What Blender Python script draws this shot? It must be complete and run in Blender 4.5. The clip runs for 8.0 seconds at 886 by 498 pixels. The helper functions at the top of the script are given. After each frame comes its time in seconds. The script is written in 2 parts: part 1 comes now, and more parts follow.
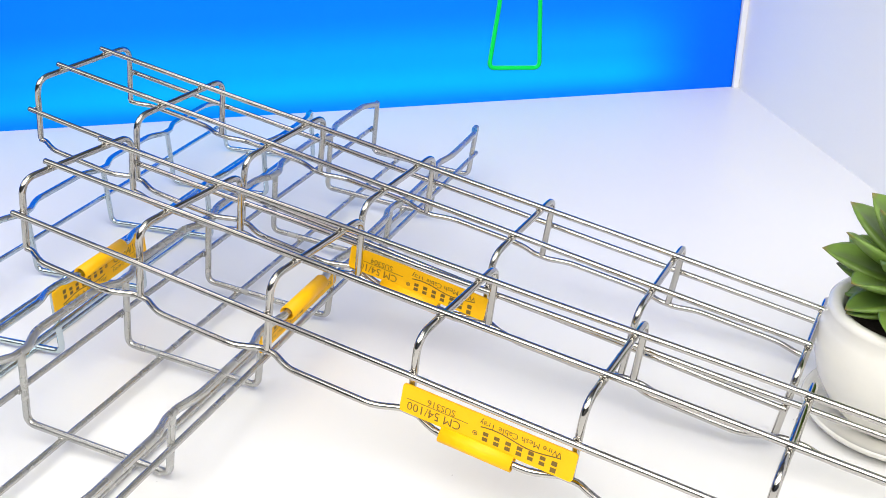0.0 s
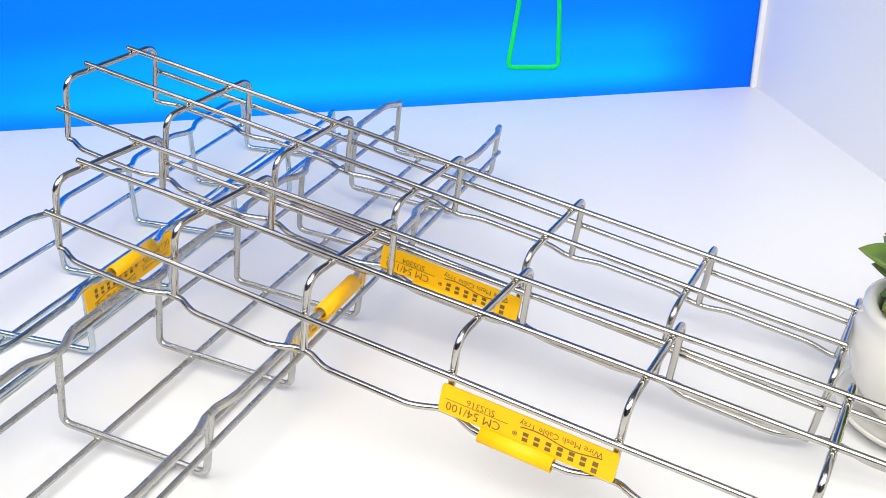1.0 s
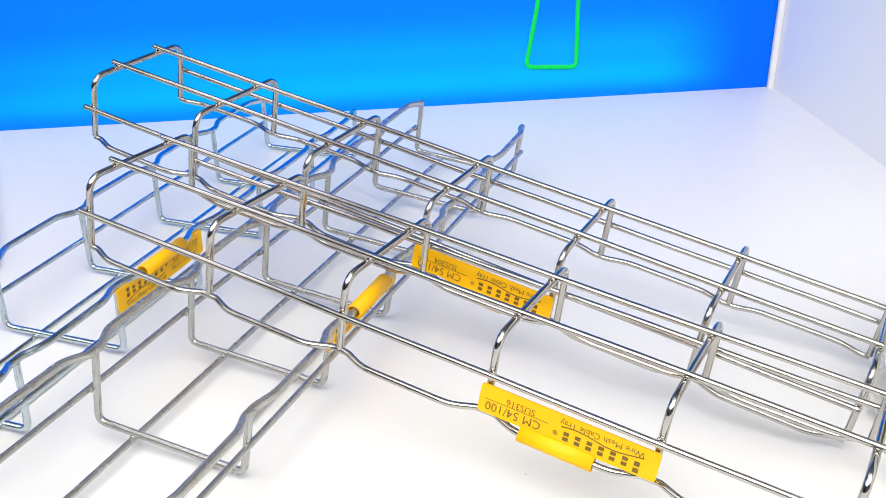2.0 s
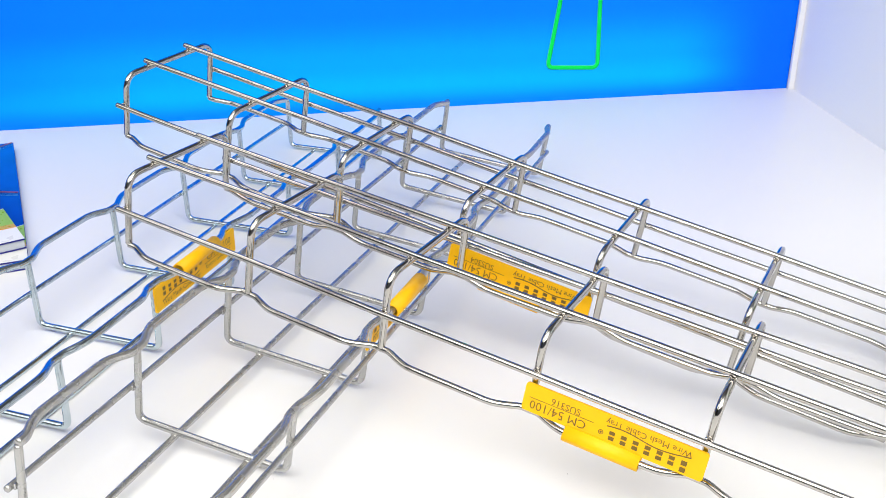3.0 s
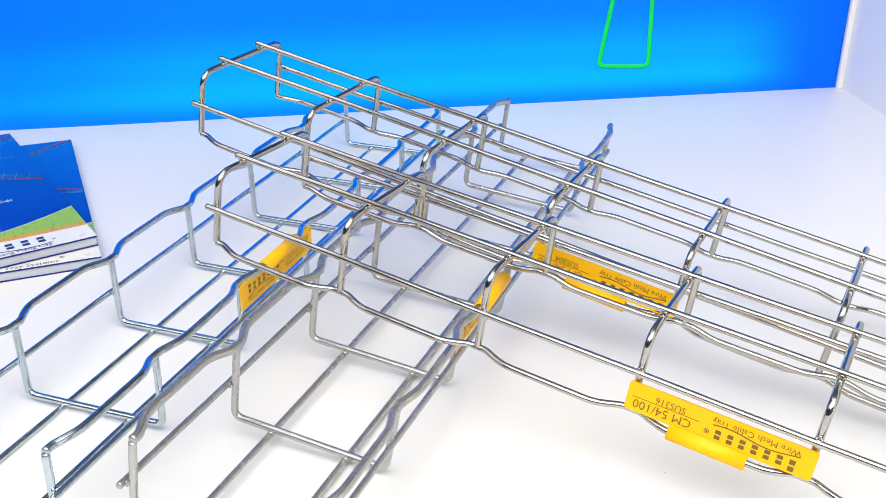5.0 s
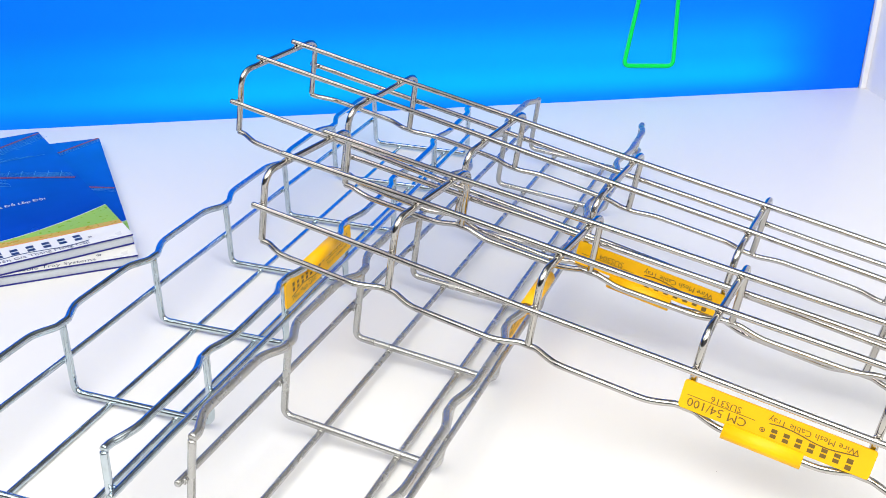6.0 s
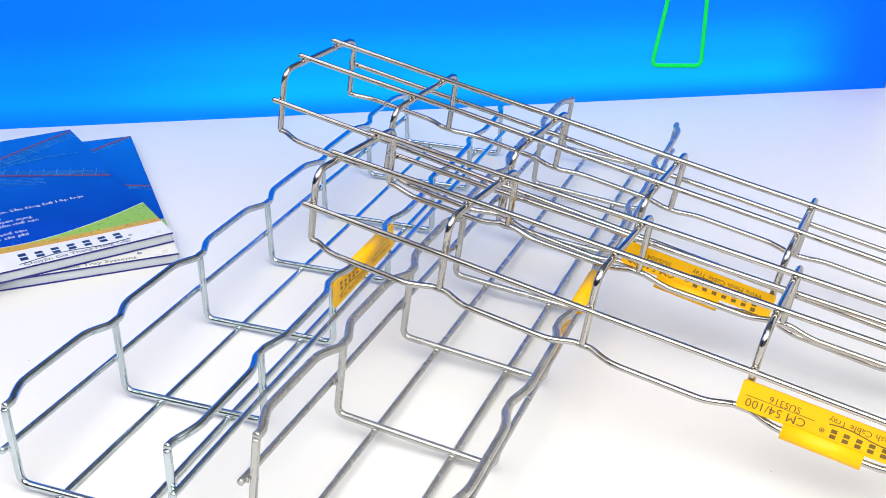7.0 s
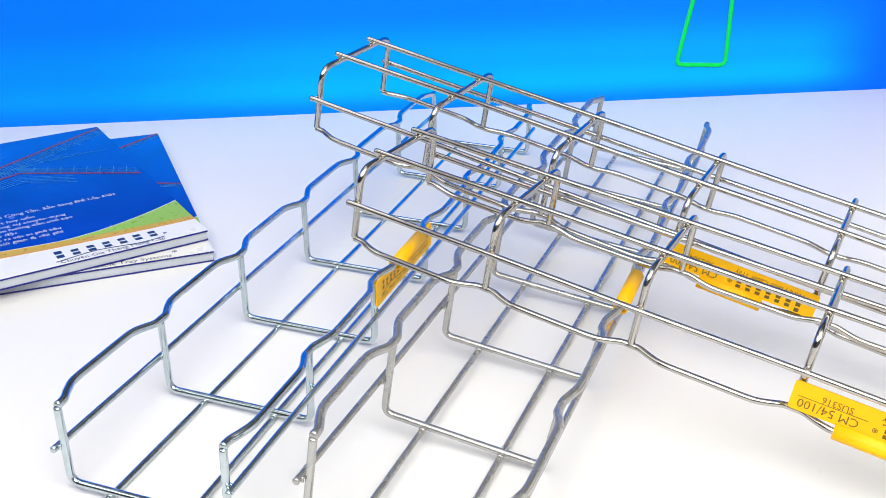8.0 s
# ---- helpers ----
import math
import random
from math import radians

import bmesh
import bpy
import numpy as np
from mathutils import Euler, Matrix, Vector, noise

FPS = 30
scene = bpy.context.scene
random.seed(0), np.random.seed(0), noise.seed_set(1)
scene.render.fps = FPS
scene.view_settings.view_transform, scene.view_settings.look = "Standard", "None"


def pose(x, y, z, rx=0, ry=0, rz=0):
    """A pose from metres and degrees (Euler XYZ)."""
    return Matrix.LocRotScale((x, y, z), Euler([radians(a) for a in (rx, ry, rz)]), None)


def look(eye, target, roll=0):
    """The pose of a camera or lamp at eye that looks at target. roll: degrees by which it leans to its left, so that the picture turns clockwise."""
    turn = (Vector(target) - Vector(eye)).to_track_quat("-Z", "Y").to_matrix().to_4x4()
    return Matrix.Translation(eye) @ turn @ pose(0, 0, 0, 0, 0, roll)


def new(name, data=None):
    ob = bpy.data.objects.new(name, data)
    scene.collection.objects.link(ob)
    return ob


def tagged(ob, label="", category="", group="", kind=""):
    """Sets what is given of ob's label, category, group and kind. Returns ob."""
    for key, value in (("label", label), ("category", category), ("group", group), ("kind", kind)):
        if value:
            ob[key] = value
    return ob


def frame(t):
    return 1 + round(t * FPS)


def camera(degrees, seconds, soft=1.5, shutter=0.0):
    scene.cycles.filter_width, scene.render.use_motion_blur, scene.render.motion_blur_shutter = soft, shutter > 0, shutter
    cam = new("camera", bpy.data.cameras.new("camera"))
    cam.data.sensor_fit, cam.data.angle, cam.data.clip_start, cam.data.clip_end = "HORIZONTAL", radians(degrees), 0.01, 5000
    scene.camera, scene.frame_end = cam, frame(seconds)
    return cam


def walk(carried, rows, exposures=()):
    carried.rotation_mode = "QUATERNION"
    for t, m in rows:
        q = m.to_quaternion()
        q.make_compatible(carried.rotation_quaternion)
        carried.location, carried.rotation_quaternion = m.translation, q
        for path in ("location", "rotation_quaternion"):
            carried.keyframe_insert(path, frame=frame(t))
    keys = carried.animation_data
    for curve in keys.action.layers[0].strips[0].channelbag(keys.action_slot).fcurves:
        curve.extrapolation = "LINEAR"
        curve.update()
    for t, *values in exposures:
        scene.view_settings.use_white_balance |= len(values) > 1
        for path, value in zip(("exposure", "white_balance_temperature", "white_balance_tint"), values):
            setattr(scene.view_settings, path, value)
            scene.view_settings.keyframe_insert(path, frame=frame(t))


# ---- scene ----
cam = camera(45.70, 8.0, soft=0.4)
ROWS = [
    (0.0, 0.0, 0.0, 0.3961, 0.0, -25.96, 0.24),
    (0.5, -0.0105, 0.0005, 0.3964, -0.01, -26.00, 0.21),
    (1.0, -0.0221, 0.0005, 0.3969, -0.00, -26.03, 0.15),
    (1.5, -0.0335, 0.0005, 0.3972, -0.05, -26.07, 0.08),
    (3.0, -0.0718, -0.0001, 0.3956, -0.19, -25.99, -0.24),
    (3.5, -0.0847, -0.0000, 0.3960, -0.15, -26.04, -0.26),
    (4.0, -0.0988, -0.0003, 0.3963, -0.12, -26.09, -0.27),
    (4.5, -0.1141, -0.0008, 0.3969, -0.04, -26.12, -0.33),
    (6.0, -0.1618, -0.0013, 0.3952, -0.20, -26.11, -0.52),
    (6.5, -0.1793, -0.0014, 0.3954, -0.21, -26.15, -0.63),
    (7.0, -0.1958, -0.0014, 0.3955, -0.26, -26.19, -0.74),
    (7.5, -0.2112, -0.0009, 0.3954, -0.34, -26.25, -0.87),
    (8.0, -0.2268, -0.0003, 0.3956, -0.40, -26.31, -0.98),
]


def eye_pose(x, y, z, yaw, pitch, roll):
    return pose(x, y, z, 0, 0, yaw) @ pose(0, 0, 0, pitch) @ pose(0, 0, 0, 0, roll) @ pose(0, 0, 0, 90)


walk(cam, [(t, eye_pose(*q)) for t, *q in ROWS])

# ---- light ----
scene.view_settings.exposure = -0.17
world = bpy.data.worlds.new("world")
scene.world = world
world.use_nodes = True
world.node_tree.nodes["Background"].inputs["Color"].default_value = (1.0, 1.0, 1.0, 1)
world.node_tree.nodes["Background"].inputs["Strength"].default_value = 0.1


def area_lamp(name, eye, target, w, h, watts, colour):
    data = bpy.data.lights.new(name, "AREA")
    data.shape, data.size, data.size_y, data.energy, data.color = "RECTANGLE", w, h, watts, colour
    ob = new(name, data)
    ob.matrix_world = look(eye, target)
    return tagged(ob, "unseen flat white rectangular light panel", "light panel")


# Unseen key light on the camera side, set low to favour the near table.
area_lamp("unseen_light_panel", (-0.08, -0.22, 1.08), (-0.06, 0.47, 0.0), 1.6, 1.0, 30.5, (1.0, 0.97, 0.915))
area_lamp("unseen_light_panel", (-0.15, 0.35, 1.85), (-0.15, 0.60, 0.0), 1.9, 0.45, 5.5, (1.0, 0.975, 0.93))
area_lamp("unseen_light_panel", (-0.70, 1.10, 1.55), (-0.15, 0.60, 0.0), 0.5, 0.35, 2.2, (1.0, 0.975, 0.93))
# Added fill with no known source: lifts the right panel and softens shadows.
area_lamp("unseen_light_panel", (-1.70, 0.35, 1.30), (0.40, 0.80, 0.15), 1.2, 0.9, 8.0, (1.0, 0.975, 0.93))


# ---- materials ----
def material(name, base, rough=0.5, metal=0.0, vary=0.06, grain=200.0, blot=12.0, bump=0.0, coat=0.0):
    """A principled surface with two scales of variation in tone and roughness and a fine bump."""
    m = bpy.data.materials.new(name)
    m.use_nodes = True
    nt = m.node_tree
    b = nt.nodes["Principled BSDF"]
    b.inputs["Metallic"].default_value = metal
    b.inputs["Coat Weight"].default_value = coat
    tex = nt.nodes.new("ShaderNodeTexCoord")
    fine, wide = nt.nodes.new("ShaderNodeTexNoise"), nt.nodes.new("ShaderNodeTexNoise")
    fine.inputs["Scale"].default_value, wide.inputs["Scale"].default_value = grain, blot
    for n in (fine, wide):
        n.inputs["Detail"].default_value = 3
        nt.links.new(tex.outputs["Object"], n.inputs["Vector"])
    add = nt.nodes.new("ShaderNodeMath")
    add.operation = "ADD"
    nt.links.new(fine.outputs["Fac"], add.inputs[0])
    nt.links.new(wide.outputs["Fac"], add.inputs[1])
    tone = nt.nodes.new("ShaderNodeMapRange")
    tone.inputs["From Min"].default_value, tone.inputs["From Max"].default_value = 0.6, 1.4
    tone.inputs["To Min"].default_value, tone.inputs["To Max"].default_value = 1 - vary, 1 + vary
    nt.links.new(add.outputs[0], tone.inputs["Value"])
    mul = nt.nodes.new("ShaderNodeVectorMath")
    mul.operation = "SCALE"
    mul.inputs[0].default_value = base
    nt.links.new(tone.outputs[0], mul.inputs["Scale"])
    nt.links.new(mul.outputs[0], b.inputs["Base Color"])
    rr = nt.nodes.new("ShaderNodeMapRange")
    rr.inputs["From Min"].default_value, rr.inputs["From Max"].default_value = 0.3, 0.7
    rr.inputs["To Min"].default_value, rr.inputs["To Max"].default_value = rough * 0.85, rough * 1.15
    nt.links.new(fine.outputs["Fac"], rr.inputs["Value"])
    nt.links.new(rr.outputs[0], b.inputs["Roughness"])
    if bump:
        bp = nt.nodes.new("ShaderNodeBump")
        bp.inputs["Strength"].default_value, bp.inputs["Distance"].default_value = bump, 0.0004
        nt.links.new(fine.outputs["Fac"], bp.inputs["Height"])
        nt.links.new(bp.outputs[0], b.inputs["Normal"])
    return m


STEEL = material("polished_stainless", (0.50, 0.485, 0.46), 0.055, 1.0, 0.04, 200, 30)
ZINC = material("bright_zinc", (0.54, 0.615, 0.66), 0.13, 1.0, 0.13, 160, 40)
POWDER = material("grey_powder_coat", (0.49, 0.49, 0.48), 0.26, 0.82, 0.03, 50, 20)
YELLOW = material("yellow_plastic", (0.95, 0.51, 0.002), 0.44, 0.0, 0.03, 300, 40)
YELLOW.node_tree.nodes["Principled BSDF"].inputs["Specular IOR Level"].default_value = 0.28
INK = material("dark_print", (0.17, 0.10, 0.01), 0.5)
TABLE = material("white_laminate", (0.80, 0.80, 0.795), 0.34, 0.0, 0.012, 900, 5, 0.03)
WHITE = material("white_paint", (0.85, 0.85, 0.86), 0.55, 0.0, 0.015, 400, 6)
# Paints of the unseen room, toned for bounce and for reflections in the wires.
DARKROOM = material("dark_room_paint", (0.20, 0.20, 0.205), 0.7, 0.0, 0.02, 60, 4)
MIDROOM = material("grey_room_paint", (0.78, 0.78, 0.78), 0.7, 0.0, 0.02, 60, 4)
ROOM = material("room_paint", (0.65, 0.65, 0.65), 0.7, 0.0, 0.02, 60, 4)
FLOOR = material("grey_floor", (0.40, 0.40, 0.40), 0.5, 0.0, 0.08, 60, 6)
CERAMIC = material("white_glazed_ceramic", (0.75, 0.74, 0.695), 0.12, 0.0, 0.015, 200, 20, 0.0, 0.3)
SOIL = material("dark_soil", (0.018, 0.012, 0.009), 0.95, 0.0, 0.5, 600, 90, 1.0)
NEON = material("green_print", (0.0, 0.76, 0.09), 0.6, 0.0, 0.02)
NEON.node_tree.nodes["Principled BSDF"].inputs["Specular IOR Level"].default_value = 0.1
HALO = material("pale_green_print", (0.04, 0.66, 0.50), 0.5, 0.0, 0.02)
PAGES = material("paper_edges", (0.52, 0.56, 0.62), 0.8, 0.0, 0.12, 2500, 30)
NAVY = material("navy_print", (0.006, 0.010, 0.20), 0.3)


def cover_material():
    """Blue cover print, deep at its foot and lighter towards its head."""
    m = material("blue_print", (0.002, 0.066, 0.50), 0.25, 0.0, 0.22, 14, 9)
    nt = m.node_tree
    b = nt.nodes["Principled BSDF"]
    tex = nt.nodes.new("ShaderNodeTexCoord")
    sep = nt.nodes.new("ShaderNodeSeparateXYZ")
    nt.links.new(tex.outputs["Object"], sep.inputs[0])
    mr = nt.nodes.new("ShaderNodeMapRange")
    mr.inputs["From Min"].default_value, mr.inputs["From Max"].default_value = 0.07, 0.27
    nt.links.new(sep.outputs["Y"], mr.inputs["Value"])
    mix = nt.nodes.new("ShaderNodeMix")
    mix.data_type = "RGBA"
    mix.inputs[6].default_value, mix.inputs[7].default_value = (0.7, 0.62, 0.78, 1), (1.0, 1.75, 1.15, 1)
    nt.links.new(mr.outputs[0], mix.inputs[0])
    mul = nt.nodes.new("ShaderNodeVectorMath")
    mul.operation = "MULTIPLY"
    nt.links.new(b.inputs["Base Color"].links[0].from_socket, mul.inputs[0])
    nt.links.new(mix.outputs[2], mul.inputs[1])
    nt.links.new(mul.outputs[0], b.inputs["Base Color"])
    return m


COVER = cover_material()
NAVYINK = material("navy_ink", (0.010, 0.030, 0.12), 0.3)
PAPER = material("white_print", (0.80, 0.80, 0.78), 0.3, 0.0, 0.01, 20, 5)
GREENP = material("green_cover_print", (0.28, 0.50, 0.03), 0.3)
GOLDP = material("gold_cover_print", (0.56, 0.37, 0.01), 0.3)
ORANGEP = material("orange_cover_print", (0.75, 0.28, 0.03), 0.3)
REDP = material("red_line_print", (0.24, 0.025, 0.06), 0.3)
CYANP = material("cyan_line_print", (0.05, 0.28, 0.62), 0.3)


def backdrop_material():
    """Blue that turns to cyan in a broad band near its foot and deepens to the right."""
    m = bpy.data.materials.new("blue_cyan_backdrop")
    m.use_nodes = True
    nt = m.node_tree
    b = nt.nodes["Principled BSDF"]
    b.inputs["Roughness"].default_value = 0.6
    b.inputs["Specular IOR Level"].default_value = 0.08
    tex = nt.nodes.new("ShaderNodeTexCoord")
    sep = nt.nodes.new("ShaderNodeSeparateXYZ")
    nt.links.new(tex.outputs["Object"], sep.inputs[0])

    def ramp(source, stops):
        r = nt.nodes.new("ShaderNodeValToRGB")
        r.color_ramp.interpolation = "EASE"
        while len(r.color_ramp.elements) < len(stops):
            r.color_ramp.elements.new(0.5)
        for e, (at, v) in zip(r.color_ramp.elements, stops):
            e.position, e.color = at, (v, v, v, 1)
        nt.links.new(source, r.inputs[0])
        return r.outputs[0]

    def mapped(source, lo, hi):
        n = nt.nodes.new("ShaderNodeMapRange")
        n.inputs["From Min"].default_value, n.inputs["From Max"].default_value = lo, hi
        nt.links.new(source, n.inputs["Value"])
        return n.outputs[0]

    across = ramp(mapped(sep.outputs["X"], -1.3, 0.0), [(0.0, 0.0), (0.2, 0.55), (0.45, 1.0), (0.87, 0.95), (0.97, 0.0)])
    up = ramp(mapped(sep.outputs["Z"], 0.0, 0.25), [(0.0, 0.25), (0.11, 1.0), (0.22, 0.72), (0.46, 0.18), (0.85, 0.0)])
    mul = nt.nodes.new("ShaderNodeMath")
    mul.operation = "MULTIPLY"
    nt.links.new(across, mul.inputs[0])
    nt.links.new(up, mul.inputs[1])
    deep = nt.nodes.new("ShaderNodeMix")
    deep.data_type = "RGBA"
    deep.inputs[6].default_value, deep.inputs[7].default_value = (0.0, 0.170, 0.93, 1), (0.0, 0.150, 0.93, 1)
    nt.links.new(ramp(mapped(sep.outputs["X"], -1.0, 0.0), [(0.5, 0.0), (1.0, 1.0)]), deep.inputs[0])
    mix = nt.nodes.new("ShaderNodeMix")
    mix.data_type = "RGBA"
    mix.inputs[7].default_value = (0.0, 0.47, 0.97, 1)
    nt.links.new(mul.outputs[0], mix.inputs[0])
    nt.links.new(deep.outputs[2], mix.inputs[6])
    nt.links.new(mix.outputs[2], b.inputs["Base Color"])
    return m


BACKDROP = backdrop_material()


def leaf_material():
    m = material("succulent_leaf", (0.125, 0.215, 0.036), 0.42, 0.0, 0.28, 140, 28, 0.15)
    nt = m.node_tree
    b = nt.nodes["Principled BSDF"]
    b.inputs["Subsurface Weight"].default_value = 0.15
    b.inputs["Subsurface Radius"].default_value = (0.004, 0.006, 0.002)
    tex = nt.nodes.new("ShaderNodeTexCoord")
    sep = nt.nodes.new("ShaderNodeSeparateXYZ")
    nt.links.new(tex.outputs["Generated"], sep.inputs[0])
    mr = nt.nodes.new("ShaderNodeMapRange")
    mr.inputs["From Min"].default_value, mr.inputs["From Max"].default_value = 0.93, 1.0
    nt.links.new(sep.outputs["X"], mr.inputs["Value"])
    mix = nt.nodes.new("ShaderNodeMix")
    mix.data_type = "RGBA"
    mix.inputs[7].default_value = (0.22, 0.15, 0.05, 1)
    old = b.inputs["Base Color"].links[0].from_socket
    nt.links.new(old, mix.inputs[6])
    nt.links.new(mr.outputs[0], mix.inputs[0])
    nt.links.new(mix.outputs[2], b.inputs["Base Color"])
    return m


LEAF = leaf_material()


# ---- mesh helpers ----
def mesh_object(name, bm, mat, parent=None, label="", smooth=True):
    me = bpy.data.meshes.new(name)
    bmesh.ops.recalc_face_normals(bm, faces=bm.faces)
    bm.to_mesh(me)
    bm.free()
    me.materials.append(mat)
    if smooth:
        me.polygons.foreach_set("use_smooth", [True] * len(me.polygons))
    ob = new(name, me)
    if parent is not None:
        ob.parent = parent
    if label:
        tagged(ob, label)
    return ob


def part(name, bm, mat, parent, label="", smooth=True):
    return mesh_object(name, bm, mat, parent, label, smooth)


def box_bm(x0, y0, z0, x1, y1, z1, bevel=0.0):
    bm = bmesh.new()
    bmesh.ops.create_cube(bm, size=1)
    for v in bm.verts:
        v.co = Vector(((x0 + x1) / 2 + v.co.x * (x1 - x0), (y0 + y1) / 2 + v.co.y * (y1 - y0), (z0 + z1) / 2 + v.co.z * (z1 - z0)))
    if bevel:
        bmesh.ops.bevel(bm, geom=list(bm.edges), offset=bevel, segments=2, profile=0.5, affect="EDGES")
    return bm


def tube(bm, pts, r, seg=10):
    """A closed round wire along pts, with slightly domed ends."""
    raw = [Vector(p) for p in pts]
    pts = [raw[0]]
    for a, b in zip(raw, raw[1:]):
        gap = (b - a).length
        if gap > 5 * r:
            pts += [a.lerp(b, 0.7 * r / gap), a.lerp(b, 1 - 0.7 * r / gap)]
        pts.append(b)
    n = len(pts)
    tan = [(pts[min(i + 1, n - 1)] - pts[max(i - 1, 0)]).normalized() for i in range(n)]
    ref = Vector((0, 0, 1)) if abs(tan[0].z) < 0.8 else Vector((0, 1, 0))
    u = tan[0].cross(ref).normalized()
    stations = [(pts[0] - tan[0] * r * 0.25, 0.72, 0)] + [(p, 1.0, i) for i, p in enumerate(pts)] + [(pts[-1] + tan[-1] * r * 0.25, 0.72, n - 1)]
    rings, prev = [], tan[0]
    for p, k, i in stations:
        u = prev.rotation_difference(tan[i]) @ u
        prev = tan[i]
        w = tan[i].cross(u)
        rings.append([bm.verts.new(p + (u * math.cos(a) + w * math.sin(a)) * r * k) for a in (2 * math.pi * j / seg for j in range(seg))])
    for a, b in zip(rings, rings[1:]):
        for j in range(seg):
            bm.faces.new((a[j], a[(j + 1) % seg], b[(j + 1) % seg], b[j]))
    bm.faces.new(rings[0][::-1])
    bm.faces.new(rings[-1])
    return bm


def rounded(corners, radius, steps=6):
    """A polyline with its inner corners rounded."""
    pts = [Vector(corners[0])]
    for a, b, c in zip(corners, corners[1:], corners[2:]):
        a, b, c = Vector(a), Vector(b), Vector(c)
        d0, d1 = (a - b).normalized(), (c - b).normalized()
        p0, p1 = b + d0 * radius, b + d1 * radius
        for i in range(steps + 1):
            t = i / steps
            pts.append(p0 * (1 - t) ** 2 + b * 2 * t * (1 - t) + p1 * t * t)
    pts.append(Vector(corners[-1]))
    return pts


def smooth_curve(pts, steps=4):
    """Catmull-Rom through pts."""
    pts = [Vector(p) for p in pts]
    out = []
    for i in range(len(pts) - 1):
        p0, p1, p2, p3 = pts[max(i - 1, 0)], pts[i], pts[i + 1], pts[min(i + 2, len(pts) - 1)]
        for s in range(steps):
            t = s / steps
            out.append(0.5 * (2 * p1 + (p2 - p0) * t + (2 * p0 - 5 * p1 + 4 * p2 - p3) * t * t + (3 * p1 - p0 - 3 * p2 + p3) * t ** 3))
    return out + [pts[-1]]


def lettering(text, size, thick=0.0):
    """The outline of a line of text as a mesh, its lower left at the origin, in the xy plane."""
    curve = bpy.data.curves.new("text", "FONT")
    curve.body, curve.size, curve.extrude = text, size, thick
    curve.resolution_u = 2
    ob = bpy.data.objects.new("text", curve)
    scene.collection.objects.link(ob)
    me = bpy.data.meshes.new_from_object(ob.evaluated_get(bpy.context.evaluated_depsgraph_get()))
    bpy.data.objects.remove(ob)
    bm = bmesh.new()
    bm.from_mesh(me)
    bpy.data.meshes.remove(me)
    return bm


COMPOSED = {"Đ": "D", "ư": "u", "ớ": "ó", "ờ": "ò"}


def print_text(name, text, x0, y0, width, m, mat, parent, label=""):
    """Text of a given width whose lower left is (x0, y0) in the plane m."""
    plain = text
    for letter, base in COMPOSED.items():
        plain = plain.replace(letter, base)
    bm = lettering(plain, 1.0)
    for i, letter in enumerate(text):
        if letter in COMPOSED:
            whole, own = lettering(plain[: i + 1], 1.0), lettering(COMPOSED[letter], 1.0)
            right = max(v.co.x for v in whole.verts)
            size = max(v.co.x for v in own.verts) - min(v.co.x for v in own.verts)
            whole.free()
            own.free()
            box = (right - size - 0.07, 0.33, right - size * 0.45, 0.40) if letter == "Đ" else (right - 0.05, 0.47, right + 0.07, 0.60)
            bm.faces.new([bm.verts.new((x, y, 0)) for x, y in ((box[0], box[1]), (box[2], box[1]), (box[2], box[3]), (box[0], box[3]))])
    xs = [v.co.x for v in bm.verts]
    k = width / (max(xs) - min(xs))
    lo = min(xs)
    bmesh.ops.split_edges(bm, edges=list(bm.edges))
    step, seen = 0, set()
    for first in bm.verts:
        if first in seen:
            continue
        step, todo = (step + 1) % 7, [first]
        seen.add(first)
        while todo:
            v = todo.pop()
            for e in v.link_edges:
                w = e.other_vert(v)
                if w not in seen:
                    seen.add(w)
                    todo.append(w)
            v.co = m @ Vector((x0 + (v.co.x - lo) * k, y0 + v.co.y * k, 0.00001 * step))
    return part(name, bm, mat, parent, label, False)


def flat_poly(pts, m, z=0.0):
    bm = bmesh.new()
    bm.faces.new([bm.verts.new(m @ Vector((x, y, z))) for x, y in pts])
    return bm


def brand_blocks(x0, y0, width, height, m, z=0.0):
    """Seven plain upright bars, the first one taller, split across, over a wavy underline, in place of a wordmark."""
    bm = bmesh.new()
    w = width / 7
    for i in range(7):
        h = height * (1.25 if i == 0 else 1.0)
        a, b = x0 + i * w + 0.20 * w, x0 + (i + 1) * w - 0.32 * w
        for lo, hi in ((0.0, 0.42), (0.58, 1.0)):
            bm.faces.new([bm.verts.new(m @ Vector((x, y0 + h * f, z))) for x, f in ((a, lo), (b, lo), (b, hi), (a, hi))])
    n = 24
    low = [(x0 + width * i / n, y0 - height * 0.40 + height * 0.22 * math.sin(i / n * 7.0 - 1.0)) for i in range(n + 1)]
    for (xa, ya), (xb, yb) in zip(low, low[1:]):
        bm.faces.new([bm.verts.new(m @ Vector(q)) for q in ((xa, ya, z), (xb, yb, z), (xb, yb + height * 0.13, z), (xa, ya + height * 0.13, z))])
    return bm


def ring_mark(x, y, radius, m):
    """A small printed ring."""
    bm = bmesh.new()
    n = 16
    rings = [[bm.verts.new(m @ Vector((x + k * radius * math.cos(2 * math.pi * i / n), y + k * radius * math.sin(2 * math.pi * i / n), 0))) for i in range(n)] for k in (1.0, 0.72)]
    dot = [bm.verts.new(m @ Vector((x + 0.38 * radius * a, y + 0.38 * radius * b, 0))) for a, b in ((-1, -1), (1, -1), (1, 1), (-1, 1))]
    bm.faces.new(dot)
    for i in range(n):
        j = (i + 1) % n
        bm.faces.new((rings[0][i], rings[0][j], rings[1][j], rings[1][i]))
    return bm


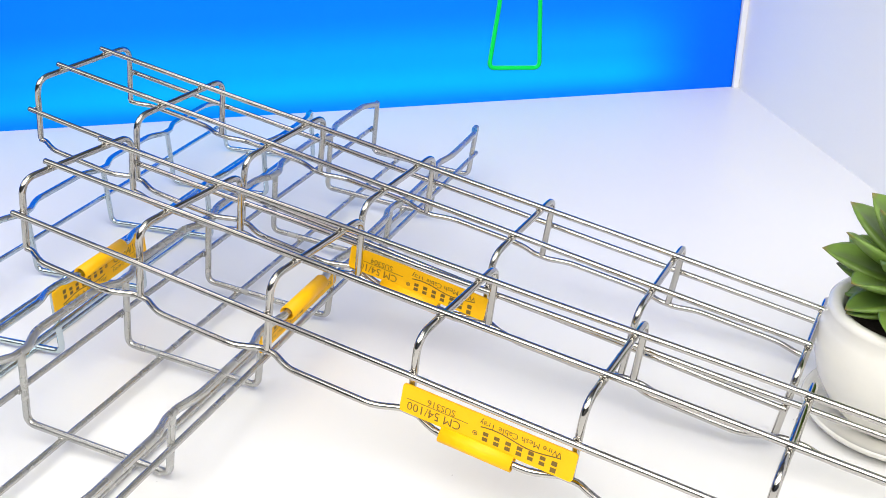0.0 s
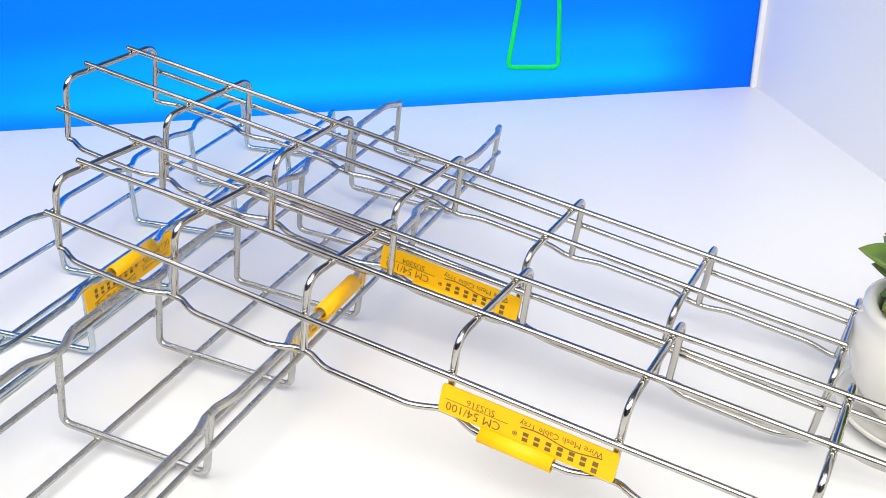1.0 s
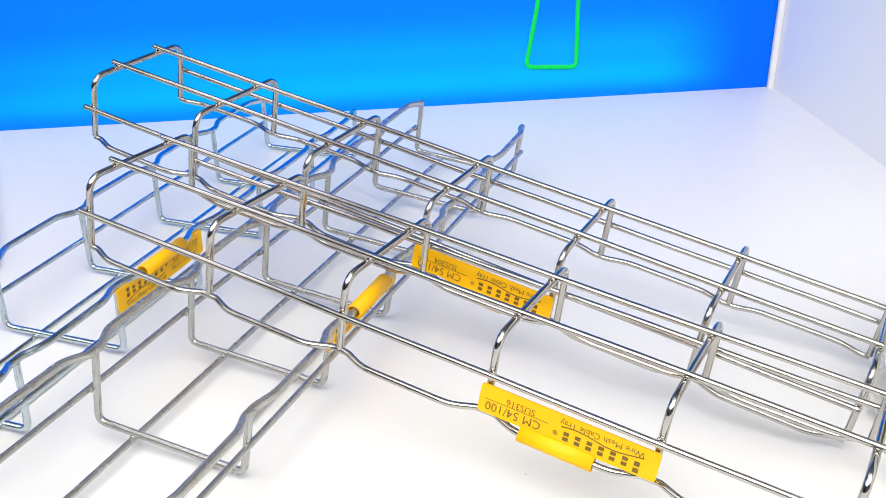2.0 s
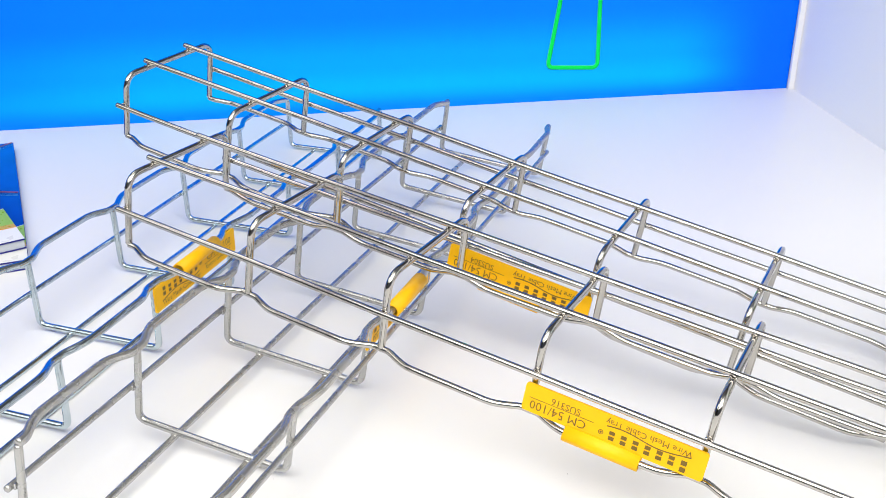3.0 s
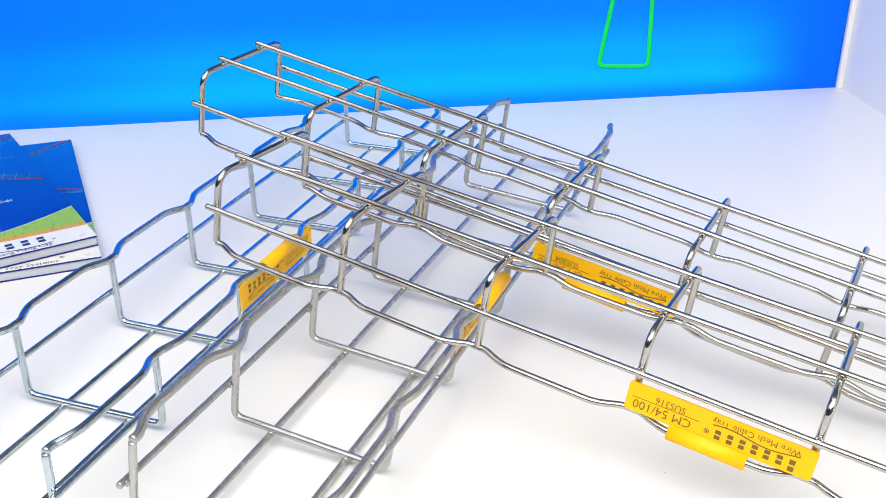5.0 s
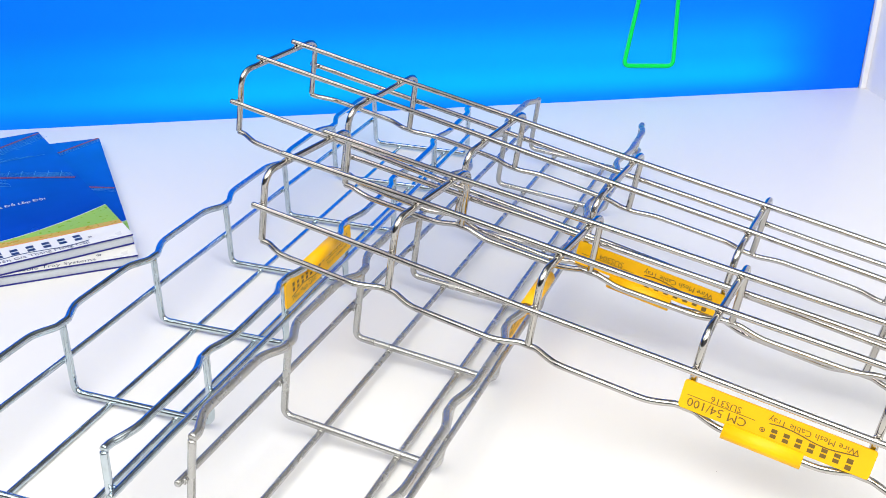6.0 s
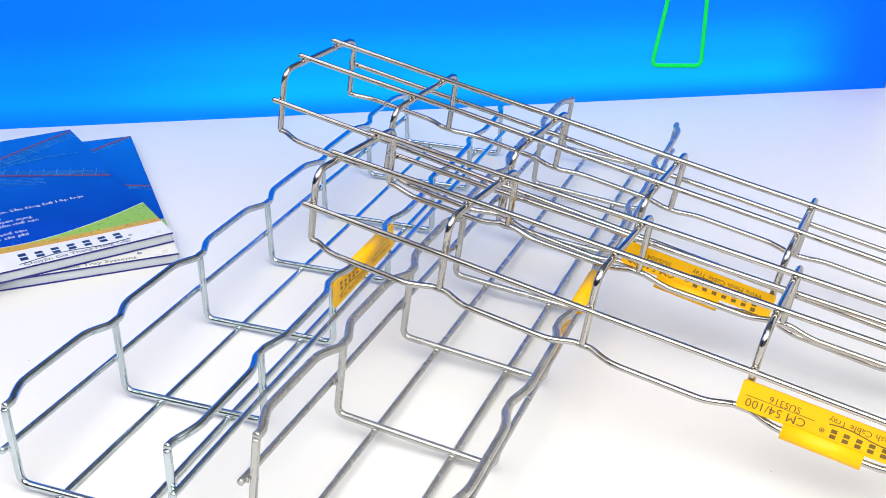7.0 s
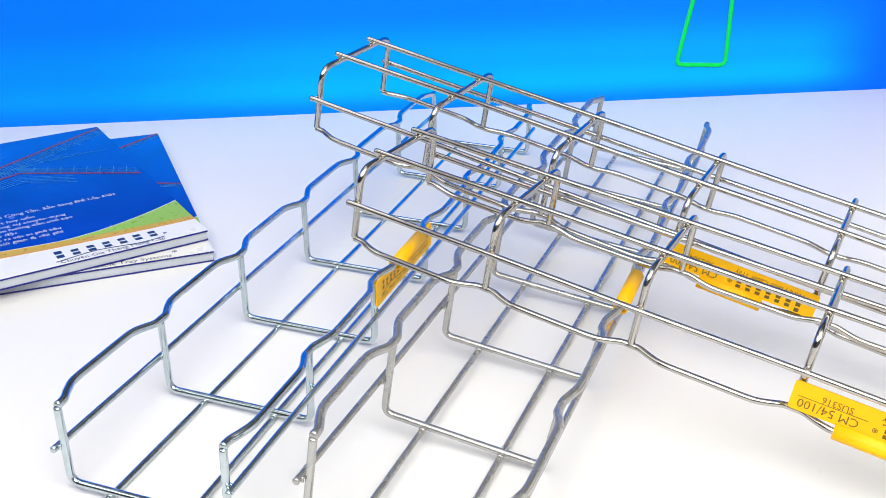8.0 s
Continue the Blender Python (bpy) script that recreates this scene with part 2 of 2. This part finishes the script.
# ---- table, walls and room ----
WALL = pose(0.371, 1.273, 0, 0, 0, 10.27)


def setting(name, bm, mat, label, category, m=None, smooth=False):
    ob = mesh_object(name, bm, mat, None, "", smooth)
    if m is not None:
        ob.matrix_world = m
    return tagged(ob, label, category, kind="structure")


# Runs on unseen past the camera, added to reflect white into the wires.
setting("table_top", box_bm(-2.0, -2.00, -0.04, 0.04, 0.03, 0.0, 0.002), TABLE, "smooth white laminate display table top", "table", WALL)
setting("wall_back", box_bm(-2.0, 0.03, -0.04, 0.04, 0.05, 0.46), DARKROOM, "dark board behind the blue backdrop", "wall", WALL)
setting("backdrop", box_bm(-1.995, 0.004, 0.0, -0.0075, 0.0295, 0.46), BACKDROP, "glossy blue backdrop panel fading to cyan", "backdrop", WALL)
setting("wall_right", box_bm(0.0, -1.45, 0.0, 0.02, 0.0295, 0.46), WHITE, "plain white side panel standing on the table", "wall", WALL @ pose(0, 0, 0, 0, 0, -2.1))
setting("trim", box_bm(-0.0075, -0.0020, 0.0, -0.0003, 0.0036, 0.46, 0.0008), WHITE, "white vertical strip in the corner of the panels", "trim", WALL)
# Unseen shell closing the room; its greys steer fill light and wire reflections.
setting("floor", box_bm(-2.6, -2.4, -0.85, 2.2, 2.2, -0.80), FLOOR, "unseen dull grey floor below the table", "floor")
setting("ceiling", box_bm(-2.6, -2.4, 1.9, 2.2, 2.2, 1.95), MIDROOM, "unseen plain grey ceiling", "ceiling")
setting("wall_north", box_bm(-2.6, 2.2, -0.85, 2.2, 2.25, 1.95), DARKROOM, "unseen plain dark grey room wall", "wall")
setting("wall_south", box_bm(-2.6, -2.45, -0.85, 2.2, -2.4, 1.95), ROOM, "unseen plain grey room wall", "wall")
setting("wall_west", box_bm(-2.65, -2.45, -0.85, -2.6, 2.25, 1.95), DARKROOM, "unseen plain dark grey room wall", "wall")
setting("wall_east", box_bm(2.2, -2.45, -0.85, 2.25, 2.25, 1.95), DARKROOM, "unseen plain dark grey room wall", "wall")
for lx, ly in ((-1.95, -1.95), (-1.95, -0.05), (-0.02, -1.95), (-0.02, -0.05)):
    setting("table_leg", box_bm(lx - 0.02, ly - 0.02, -0.84, lx + 0.02, ly + 0.02, -0.04), WHITE, "square white table leg", "table leg", WALL)


def outline_sign():
    """A rounded green outline, wider at its foot, on the backdrop."""
    root = tagged(new("outline_sign"), "bright green rounded outline printed on the blue backdrop", "sign")
    root.matrix_world = WALL
    foot = [(-0.300, 0.32), (-0.3082, 0.12), (-0.3202, 0.042), (-0.2580, 0.039), (-0.2600, 0.12), (-0.2635, 0.32), (-0.300, 0.32)]
    for name, r, y, mat in (("halo", 0.0029, 0.0032, HALO), ("stroke", 0.0022, 0.0024, NEON)):
        bm = tube(bmesh.new(), rounded([(a, 0, b) for a, b in foot], 0.008, 8), r, 8)
        for v in bm.verts:
            v.co.y = y + v.co.y * 0.25
        part(name, bm, mat, root)
    return root


outline_sign()


# ---- cable trays ----
def tag_plate(tray, side, x0, x1, z_low, z_top, y, wire_r, wave, lower, material_line):
    """A yellow clip-on name plate on one side of a tray, folded round the edge wire in its middle."""
    s = side
    cy, cz = wave
    rr = wire_r + 0.0015
    lean = 0.58 * (cy - y) / (z_top - z_low) if s > 0 else 0.0
    bm = bmesh.new()
    ring = []
    for ex, ez, a in ((x1, z_top, 0), (x0, z_top, 90), (x0, z_low, 180), (x1, z_low, 270)):
        ox, oz = (-0.0018 if ex == x1 else 0.0018), (-0.0018 if ez == z_top else 0.0018)
        for i in range(5):
            t = math.radians(a + i * 22.5)
            ring.append((ex + ox + 0.0018 * math.cos(t), ez + oz + 0.0018 * math.sin(t)))
    sides = [[bm.verts.new((px, s * (py + lean * (pz - z_low)), pz)) for px, pz in ring] for py in (y, y + 0.0011)]
    bm.faces.new(sides[0])
    bm.faces.new(sides[1])
    for i in range(len(ring)):
        j = (i + 1) % len(ring)
        bm.faces.new((sides[0][i], sides[0][j], sides[1][j], sides[1][i]))
    plate = part("name_plate", bm, YELLOW, tray, "yellow plastic name plate with dark print", False)
    # the fold: a bent sheet round the edge wire
    a0, a1 = x0 + (x1 - x0) * 0.25, x0 + (x1 - x0) * 0.71
    if s > 0:
        a0, a1 = x0 + (x1 - x0) * 0.26, x0 + (x1 - x0) * 0.68
    prof = [(y + 0.0008 + lean * (z_top - 0.0010 - z_low), z_top - 0.0010)] if s > 0 else [(y + 0.0006, z_top - 0.003)]
    first = 0 if s > 0 else -40
    for i in range(15):
        ang = math.radians(first + i * (198 - first) / 14)
        prof.append((cy + rr * math.cos(ang), cz + rr * math.sin(ang)))
    bm = bmesh.new()
    th = 0.0009
    outer, inner = [], []
    for i, (py, pz) in enumerate(prof):
        if i == 0:
            oy, oz = py + th, pz
        else:
            d = Vector((py - cy, pz - cz)).normalized() * th
            oy, oz = py + d.x, pz + d.y
        inner.append([bm.verts.new((x, s * py, pz)) for x in (a0, a1)])
        outer.append([bm.verts.new((x, s * oy, oz)) for x in (a0, a1)])
    for i in range(len(prof) - 1):
        bm.faces.new((outer[i][0], outer[i][1], outer[i + 1][1], outer[i + 1][0]))
        bm.faces.new((inner[i][1], inner[i][0], inner[i + 1][0], inner[i + 1][1]))
        for j in (0, 1):
            bm.faces.new((outer[i][j], inner[i][j], inner[i + 1][j], outer[i + 1][j]))
    for i in (0, -1):
        bm.faces.new((outer[i][0], outer[i][1], inner[i][1], inner[i][0]))
    part("fold", bm, YELLOW, plate)
    # print on the outer face: u along the reading direction, v towards the edge
    face = s * (y + 0.00125)
    if s < 0:
        m = Matrix(((1, 0, 0, x0), (0, s * lean, s, face), (0, 1, 0, z_low), (0, 0, 0, 1)))
    else:
        m = Matrix(((-1, 0, 0, x1), (0, s * lean, s, face), (0, 1, 0, z_low), (0, 0, 0, 1)))
    tagged(part("wordmark", brand_blocks(0.0085, 0.0092, 0.048, 0.0056, m), INK, plate, "", False), kind="stuff")
    part("ring_mark", ring_mark(0.0590, 0.0120, 0.0015, m), INK, plate, "", False)
    print_text("tagline", "Wire Mesh Cable Tray", 0.0085, 0.0026, 0.049, m, INK, plate)
    print_text("size_print", "CM 54/100", 0.0680, 0.0098, 0.0340, m, INK, plate)
    part("rule", flat_poly(((0.064, 0.0082), (0.1030, 0.0082), (0.1030, 0.0086), (0.064, 0.0086)), m), INK, plate, "", False)
    print_text("grade_print", material_line, 0.0725 if len(material_line) < 8 else 0.066, 0.0040, lower, m, INK, plate)
    return plate


def cable_tray(label, m, mat, pitch, b, s, ys, ye, he, wire, edge, waves, bend, over=(0.0055, 0.0045), hoops=7, tags=(), rise=0.0):
    """A wire mesh tray: U-shaped cross wires, two floor wires, one wire on each side and two waved edge wires."""
    tray = tagged(new("cable_tray"), label, "cable tray", "wire mesh cable trays")
    tray.matrix_world = m
    r, rc, re = wire / 2, wire * 0.565, edge / 2
    yh = ys - wire + 0.0004
    hz = wire - 0.0004
    length = pitch * (hoops - 1)

    def lift(x):
        """How far one edge bends up towards the far end."""
        return rise * max(0.0, x / length - 0.35) / 0.65

    for k in range(hoops):
        foot = yh - 0.0008
        path = rounded([(k * pitch, ye[0], he[0] - re * 0.6), (k * pitch, foot, hz), (k * pitch, -foot, hz), (k * pitch, -ye[1], he[1] + lift(k * pitch) - re * 0.6)], bend, 7)
        part("cross_wire", tube(bmesh.new(), path, rc), mat, tray)
        for y in (b, -b):
            for dx in (-1, 1):
                part("weld_bead", tube(bmesh.new(), [(k * pitch + dx * r * 0.75, y - 0.0016, hz * 0.5), (k * pitch + dx * r * 0.75, y + 0.0016, hz * 0.5)], r * 0.42, 6), mat, tray)
        for sg in (1, -1):
            for dx in (-1, 1):
                y = sg * (ys - wire * 0.5)
                part("weld_bead", tube(bmesh.new(), [(k * pitch + dx * r * 0.75, y, s - 0.0016), (k * pitch + dx * r * 0.75, y, s + 0.0016)], r * 0.42, 6), mat, tray)
    run = length + over[0] + over[1]
    for sg in (1, -1):
        part("floor_wire", tube(bmesh.new(), [(-over[0] + run * i / 12, sg * b, 0.00025 * math.sin(i * 1.3 + sg)) for i in range(13)], r), mat, tray)
        part("side_wire", tube(bmesh.new(), [(-over[0] + run * i / 12, sg * ys, s + 0.00025 * math.sin(i * 1.7 + sg)) for i in range(13)], r), mat, tray)
        pts = []
        out, up = (ye[0], he[0]) if sg > 0 else (ye[1], he[1])
        wave_up, wave_out = waves[0] if sg > 0 else waves[1]
        for k in range(hoops - 1):
            for f, a in ((0.0, 0.0), (0.06, 0.03), (0.13, 0.5), (0.22, 0.95), (0.36, 1.0), (0.5, 1.0), (0.64, 1.0), (0.78, 0.95), (0.87, 0.5), (0.94, 0.03)):
                pts.append(((k + f) * pitch, sg * (out + wave_out * a), up + wave_up * a + (lift((k + f) * pitch) if sg < 0 else 0.0)))
        pts.append((length, sg * out, up + (rise if sg < 0 else 0.0)))
        part("edge_wire", tube(bmesh.new(), smooth_curve(pts, 3), re), mat, tray)
    for side, k, lower, line in tags:
        wave_up, wave_out = waves[0] if side > 0 else waves[1]
        out, up = (ye[0], he[0]) if side > 0 else (ye[1], he[1])
        tag_plate(tray, side, (k * pitch) - (0.0035 if side > 0 else 0.004), (k + 1) * pitch + 0.003, s + r + 0.0040, up - (0.0038 if side > 0 else 0.0010), ys - 0.0012, re, (out + wave_out, up + wave_up), lower, line)
    return tray


TRAY_FRONT = cable_tray("polished stainless wire cable tray lying upside down, yellow plate", pose(-0.2521, 0.6854, 0.1386, 179.00, 7.18, -27.98),
                        STEEL, 0.1000, 0.0254, 0.0274, 0.0559, (0.0514, 0.0519), (0.0548, 0.0495), 0.0042, 0.0042, ((0.0004, 0.0070), (0.0040, 0.0005)), 0.0120, (0.0055, 0.0014), tags=((1, 3, 0.0175, "SUS316"),))
TRAY_REAR = cable_tray("polished stainless wire mesh cable tray upside down behind another tray", pose(-0.2933, 0.8455, 0.1604, 180.90, 9.27, -27.57),
                        STEEL, 0.1004, 0.0241, 0.0288, 0.0564, (0.0519, 0.0520), (0.0556, 0.0549), 0.0042, 0.0042, ((0.0004, 0.0066), (0.0004, 0.0060)), 0.0120, (0.0055, 0.0014), tags=((1, 3, 0.0175, "SUS304"),))
TRAY_GREY = cable_tray("matt grey powder-coated wire cable tray standing upright on table", pose(-0.2476, 0.4270, 0.0063, 5.69, -0.23, 68.10),
                        POWDER, 0.1003, 0.0256, 0.0269, 0.0564, (0.0504, 0.0552), (0.0565, 0.0492), 0.0042, 0.0055, ((0.0012, 0.0064), (0.0018, 0.0052)), 0.0065, tags=((-1, 2, 0.0340, "Powder Coating"),), rise=0.0055)
TRAY_ZINC = cable_tray("bluish zinc-plated wire cable tray standing upright on the table", pose(-0.3858, 0.4641, 0.0022, -0.40, 0.24, 70.50),
                        ZINC, 0.1016, 0.0250, 0.0281, 0.0556, (0.0521, 0.0519), (0.0557, 0.0544), 0.0042, 0.0050, ((0.0012, 0.0064), (0.0012, 0.0064)), 0.0065, tags=((-1, 2, 0.0340, "Electro Galvanized"),))


# ---- catalogues ----
def catalogue(label, corner, angle, z0, thick, lines):
    """A thick A4 catalogue: block of pages, covers and the printed front. x runs left along the foot, y away."""
    book = tagged(new("catalogue"), label, "catalogue", "catalogues on the table")
    book.matrix_world = pose(corner[0], corner[1], z0, 0, 0, angle)
    w, h = 0.210, 0.297
    part("page_block", box_bm(-w, 0.0010, 0.0010, -0.0006, h - 0.0010, thick - 0.0012), PAGES, book, "white page edges", False)
    part("back_cover", box_bm(-w, 0, 0, 0, h, 0.0010), NAVY, book, "", False)
    front = part("front_cover", box_bm(-w, 0, thick - 0.0012, 0, h, thick), NAVY, book, "glossy blue printed cover with white foot", False)
    part("blue_field", flat_poly(((-w, 0.0), (0, 0.0), (0, h), (-w, h)), Matrix.Translation((0, 0, thick)), 0.00012), COVER, front, "", False)
    m = Matrix.Translation((0, 0, thick + 0.00036))

    def arc(lo, hi, name, mat, z):
        n = 24
        bm = bmesh.new()
        rows = [[bm.verts.new((-w + w * i / n, g(i / n), thick + z)) for g in (lo, hi)] for i in range(n + 1)]
        for a, c in zip(rows, rows[1:]):
            bm.faces.new((a[0], c[0], c[1], a[1]))
        part(name, bm, mat, front, "", False)

    def foot(t):
        return 0.027 + 0.014 * (1 - t) ** 1.7

    def gold(t):
        return 0.0354 + 0.021 * (1 - t) ** 1.7

    def green(t):
        return gold(t) + 0.0375 * max(0.0, (t - 0.46) / 0.54) ** 1.5

    arc(lambda t: 0.0, foot, "white_foot", PAPER, 0.00024)
    arc(foot, lambda t: foot(t) + 0.0016, "orange_band", ORANGEP, 0.00024)
    arc(lambda t: foot(t) + 0.0016, gold, "gold_band", GOLDP, 0.00024)
    arc(gold, green, "green_band", GREENP, 0.00024)
    arc(green, lambda t: green(t) + 0.0008, "white_line", PAPER, 0.00024)
    lines(front, m, w, h)
    return book


def stroke(bm, pts, wide, m):
    for (xa, ya), (xb, yb) in zip(pts, pts[1:]):
        d = Vector((xb - xa, yb - ya)).normalized()
        nx, ny = -d.y * wide / 2, d.x * wide / 2
        bm.faces.new([bm.verts.new(m @ Vector(q)) for q in ((xa + nx, ya + ny, 0), (xb + nx, yb + ny, 0), (xb - nx, yb - ny, 0), (xa - nx, ya - ny, 0))])


def tray_drawing(front, m, name, mat, wide, strokes):
    bm = bmesh.new()
    for pts in strokes:
        stroke(bm, pts, wide, m)
    tagged(part(name, bm, mat, front, "", False), kind="stuff")


def top_print(front, m, w, h):
    tagged(part("wordmark", brand_blocks(-0.122, 0.0120, 0.088, 0.0105, m), NAVYINK, front, "", False), kind="stuff")
    part("ring_mark", ring_mark(-0.0318, 0.0134, 0.0016, m), NAVYINK, front, "", False)
    print_text("tagline", "Chuyên Gia Thang Máng Cáp", -0.119, 0.0022, 0.084, m, NAVYINK, front)
    print_text("headline", "Gia Công Sẵn, Sẵn Sàng Để Lắp Đặt", -0.147, 0.1125, 0.1065, m, PAPER, front)
    y = 0.1000
    for words, right, width in (("cắt hay uốn", 0.1143, 0.034), ("công cụ chuyên dụng", 0.0906, 0.058), ("bản hướng dẫn chế tạo", 0.0869, 0.064), ("lắp đặt", 0.1344, 0.020), ("tạo ra vật tư phế liệu", 0.1014, 0.056), ("thời gian & chi phí", 0.1012, 0.055)):
        print_text("text_line", words, -right - width, y, width, m, PAPER, front)
        y -= 0.0084
    red = [((-0.21, 0.172), (-0.121, 0.2007), (-0.0995, 0.207), (-0.004, 0.1505)), ((-0.21, 0.177), (-0.1147, 0.2292), (-0.0013, 0.2916))]
    tray_drawing(front, m, "red_line_drawing", REDP, 0.0029, red)
    pale = []
    for k in range(1, 6):
        pale.append(tuple((x, y + 0.0028 * k) for x, y in red[0][1:]))
        pale.append(tuple((x + 0.001 * k, y - 0.0030 * k) for x, y in red[1]))
    for k in range(9):
        x = -0.10 + 0.0105 * k
        pale.append(((x, 0.2075 - 0.0062 * k), (x + 0.006, 0.2235 - 0.0062 * k)))
    for k in range(14):
        f = k / 13
        x, y = -0.205 + 0.195 * f, 0.180 + 0.108 * f
        pale.append(((x, y), (x + 0.010, y - 0.019)))
    for k in range(5):
        pale.append(((-0.125 + 0.016 * k, 0.212 + 0.004 * k), (-0.060 + 0.012 * k, 0.238 - 0.003 * k)))
        pale.append(((-0.20, 0.150 + 0.005 * k), (-0.105, 0.183 + 0.004 * k), (-0.06, 0.160 + 0.004 * k)))
    tray_drawing(front, m, "pale_line_drawing", CYANP, 0.0006, pale)


def low_print(front, m, w, h):
    part("ring_mark", ring_mark(-0.0300, 0.0105, 0.0020, m), NAVYINK, front, "", False)
    print_text("tagline", "Cable Tray Systems", -0.0948, 0.0020, 0.0616, m, NAVYINK, front)
    red = [((-0.0436, 0.2658), (-0.0010, 0.2968)), ((-0.0246, 0.163), (-0.0012, 0.152))]
    tray_drawing(front, m, "red_line_drawing", REDP, 0.0029, red)
    pale = [tuple((x, y - 0.003 * k) for x, y in r) for r in red for k in (1, 2, 3)]
    tray_drawing(front, m, "pale_line_drawing", CYANP, 0.0006, pale)


CAT_LOW = catalogue("thick blue catalogue with white foot lying under another", (-0.4093, 0.7713), 22.3, 0.0, 0.009, low_print)
CAT_TOP = catalogue("thick blue and white catalogue on top of another catalogue", (-0.4176, 0.7913), 33.7, 0.0094, 0.009, top_print)


# ---- potted succulent ----
def lathe(profile, seg=48):
    bm = bmesh.new()
    rings = [[bm.verts.new((r * math.cos(2 * math.pi * j / seg), r * math.sin(2 * math.pi * j / seg), z)) for j in range(seg)] for r, z in profile]
    for a, b in zip(rings, rings[1:]):
        for j in range(seg):
            bm.faces.new((a[j], a[(j + 1) % seg], b[(j + 1) % seg], b[j]))
    bm.faces.new(rings[0][::-1])
    bm.faces.new(rings[-1])
    return bm


def leaf_bm(length, width, thick, curl):
    bm = bmesh.new()
    n, seg = 12, 10
    rings = []
    for i in range(n + 1):
        t = i / n
        w = width * (0.40 + 0.60 * math.sin(min(t / 0.62, 1) * math.pi / 2)) * (1 - max(0, (t - 0.55) / 0.45) ** 2.3) + 0.0003
        h = thick * (1 - 0.6 * t) * (1 - max(0, (t - 0.7) / 0.3) ** 2 * 0.9)
        c = Vector((length * t, 0, curl * t * t))
        ring = []
        for j in range(seg):
            a = 2 * math.pi * j / seg
            y, z = math.cos(a) * w / 2, math.sin(a) * h / 2
            z += 0.18 * w * (2 * y / w) ** 2 if z > 0 else 0.10 * w * (2 * y / w) ** 2
            ring.append(bm.verts.new(c + Vector((0, y, z))))
        rings.append(ring)
    for a, b in zip(rings, rings[1:]):
        for j in range(seg):
            bm.faces.new((a[j], a[(j + 1) % seg], b[(j + 1) % seg], b[j]))
    bm.faces.new(rings[0][::-1])
    bm.faces.new(rings[-1])
    return bm


def potted_succulent(x, y):
    pot = tagged(new("plant_pot"), "white glazed round pot standing on its saucer", "plant pot")
    pot.matrix_world = pose(x, y, 0.0)
    part("saucer", lathe([(0.038, 0.0), (0.050, 0.0008), (0.059, 0.006), (0.0612, 0.0095), (0.0602, 0.0105), (0.057, 0.0085), (0.046, 0.004), (0.036, 0.003)]), CERAMIC, pot)
    prof = [(0.034, 0.0035), (0.038, 0.006), (0.047, 0.016), (0.0545, 0.030), (0.0580, 0.045), (0.0585, 0.058), (0.0560, 0.068), (0.0535, 0.073), (0.0545, 0.077), (0.0543, 0.0795), (0.0520, 0.0815),
            (0.0475, 0.0808), (0.0445, 0.077), (0.0432, 0.070), (0.043, 0.062)]
    part("bowl", lathe(prof), CERAMIC, pot)
    soil = lathe([(0.043, 0.066), (0.0428, 0.0685), (0.03, 0.071), (0.012, 0.073)], 40)
    for v in soil.verts:
        v.co.z += 0.0022 * noise.noise(v.co * 160)
    part("soil", soil, SOIL, pot)
    plant = tagged(new("succulent"), "green rosette succulent with pointed fleshy leaves in a pot", "succulent")
    plant.matrix_world = pose(x + 0.005, y, 0.083)
    rnd = random.Random(4)
    for count, length, width, tilt, z, start in ((8, 0.050, 0.026, -16, 0.004, 8), (9, 0.058, 0.030, -3, 0.007, 30), (9, 0.064, 0.033, 11, 0.010, 4), (9, 0.066, 0.034, 25, 0.013, 22), (8, 0.064, 0.033, 39, 0.016, 0), (7, 0.058, 0.029, 54, 0.019, 22), (6, 0.048, 0.022, 68, 0.022, 10), (4, 0.036, 0.014, 79, 0.024, 30)):
        for i in range(count):
            leaf = part("leaf", leaf_bm(length * rnd.uniform(0.94, 1.08), width * rnd.uniform(0.90, 1.10), 0.008, 0.010 * rnd.uniform(0.4, 1.3)), LEAF, plant)
            leaf.matrix_local = pose(0, 0, z, 0, 0, start + 360 / count * i + rnd.uniform(-6, 6)) @ pose(0.003, 0, 0, rnd.uniform(-8, 8), -tilt + rnd.uniform(-4, 4), 0)
    part("stem", tube(bmesh.new(), [(0, 0, -0.010), (0, 0, 0.012), (0, 0, 0.027)], 0.007, 12), LEAF, plant)
    return pot


potted_succulent(0.2925, 0.5600)


# ---- dust on the table ----
def dust():
    bm = bmesh.new()
    rnd = random.Random(9)
    for x, y in ((0.005, 0.505), (-0.345, 0.470), (0.225, 0.560), (-0.06, 0.47), (0.12, 0.70), (-0.48, 0.62), (-0.17, 0.50)):
        a = 2 * math.pi * rnd.random()
        c = Vector((x, y, 0.0002))
        tube(bm, [c, c + Vector((math.cos(a), math.sin(a), 0)) * rnd.uniform(0.0003, 0.0006)], 0.00014, 6)
    return tagged(mesh_object("dust_specks", bm, SOIL), "tiny dark dust specks on the white table", "dust", kind="stuff")


dust()
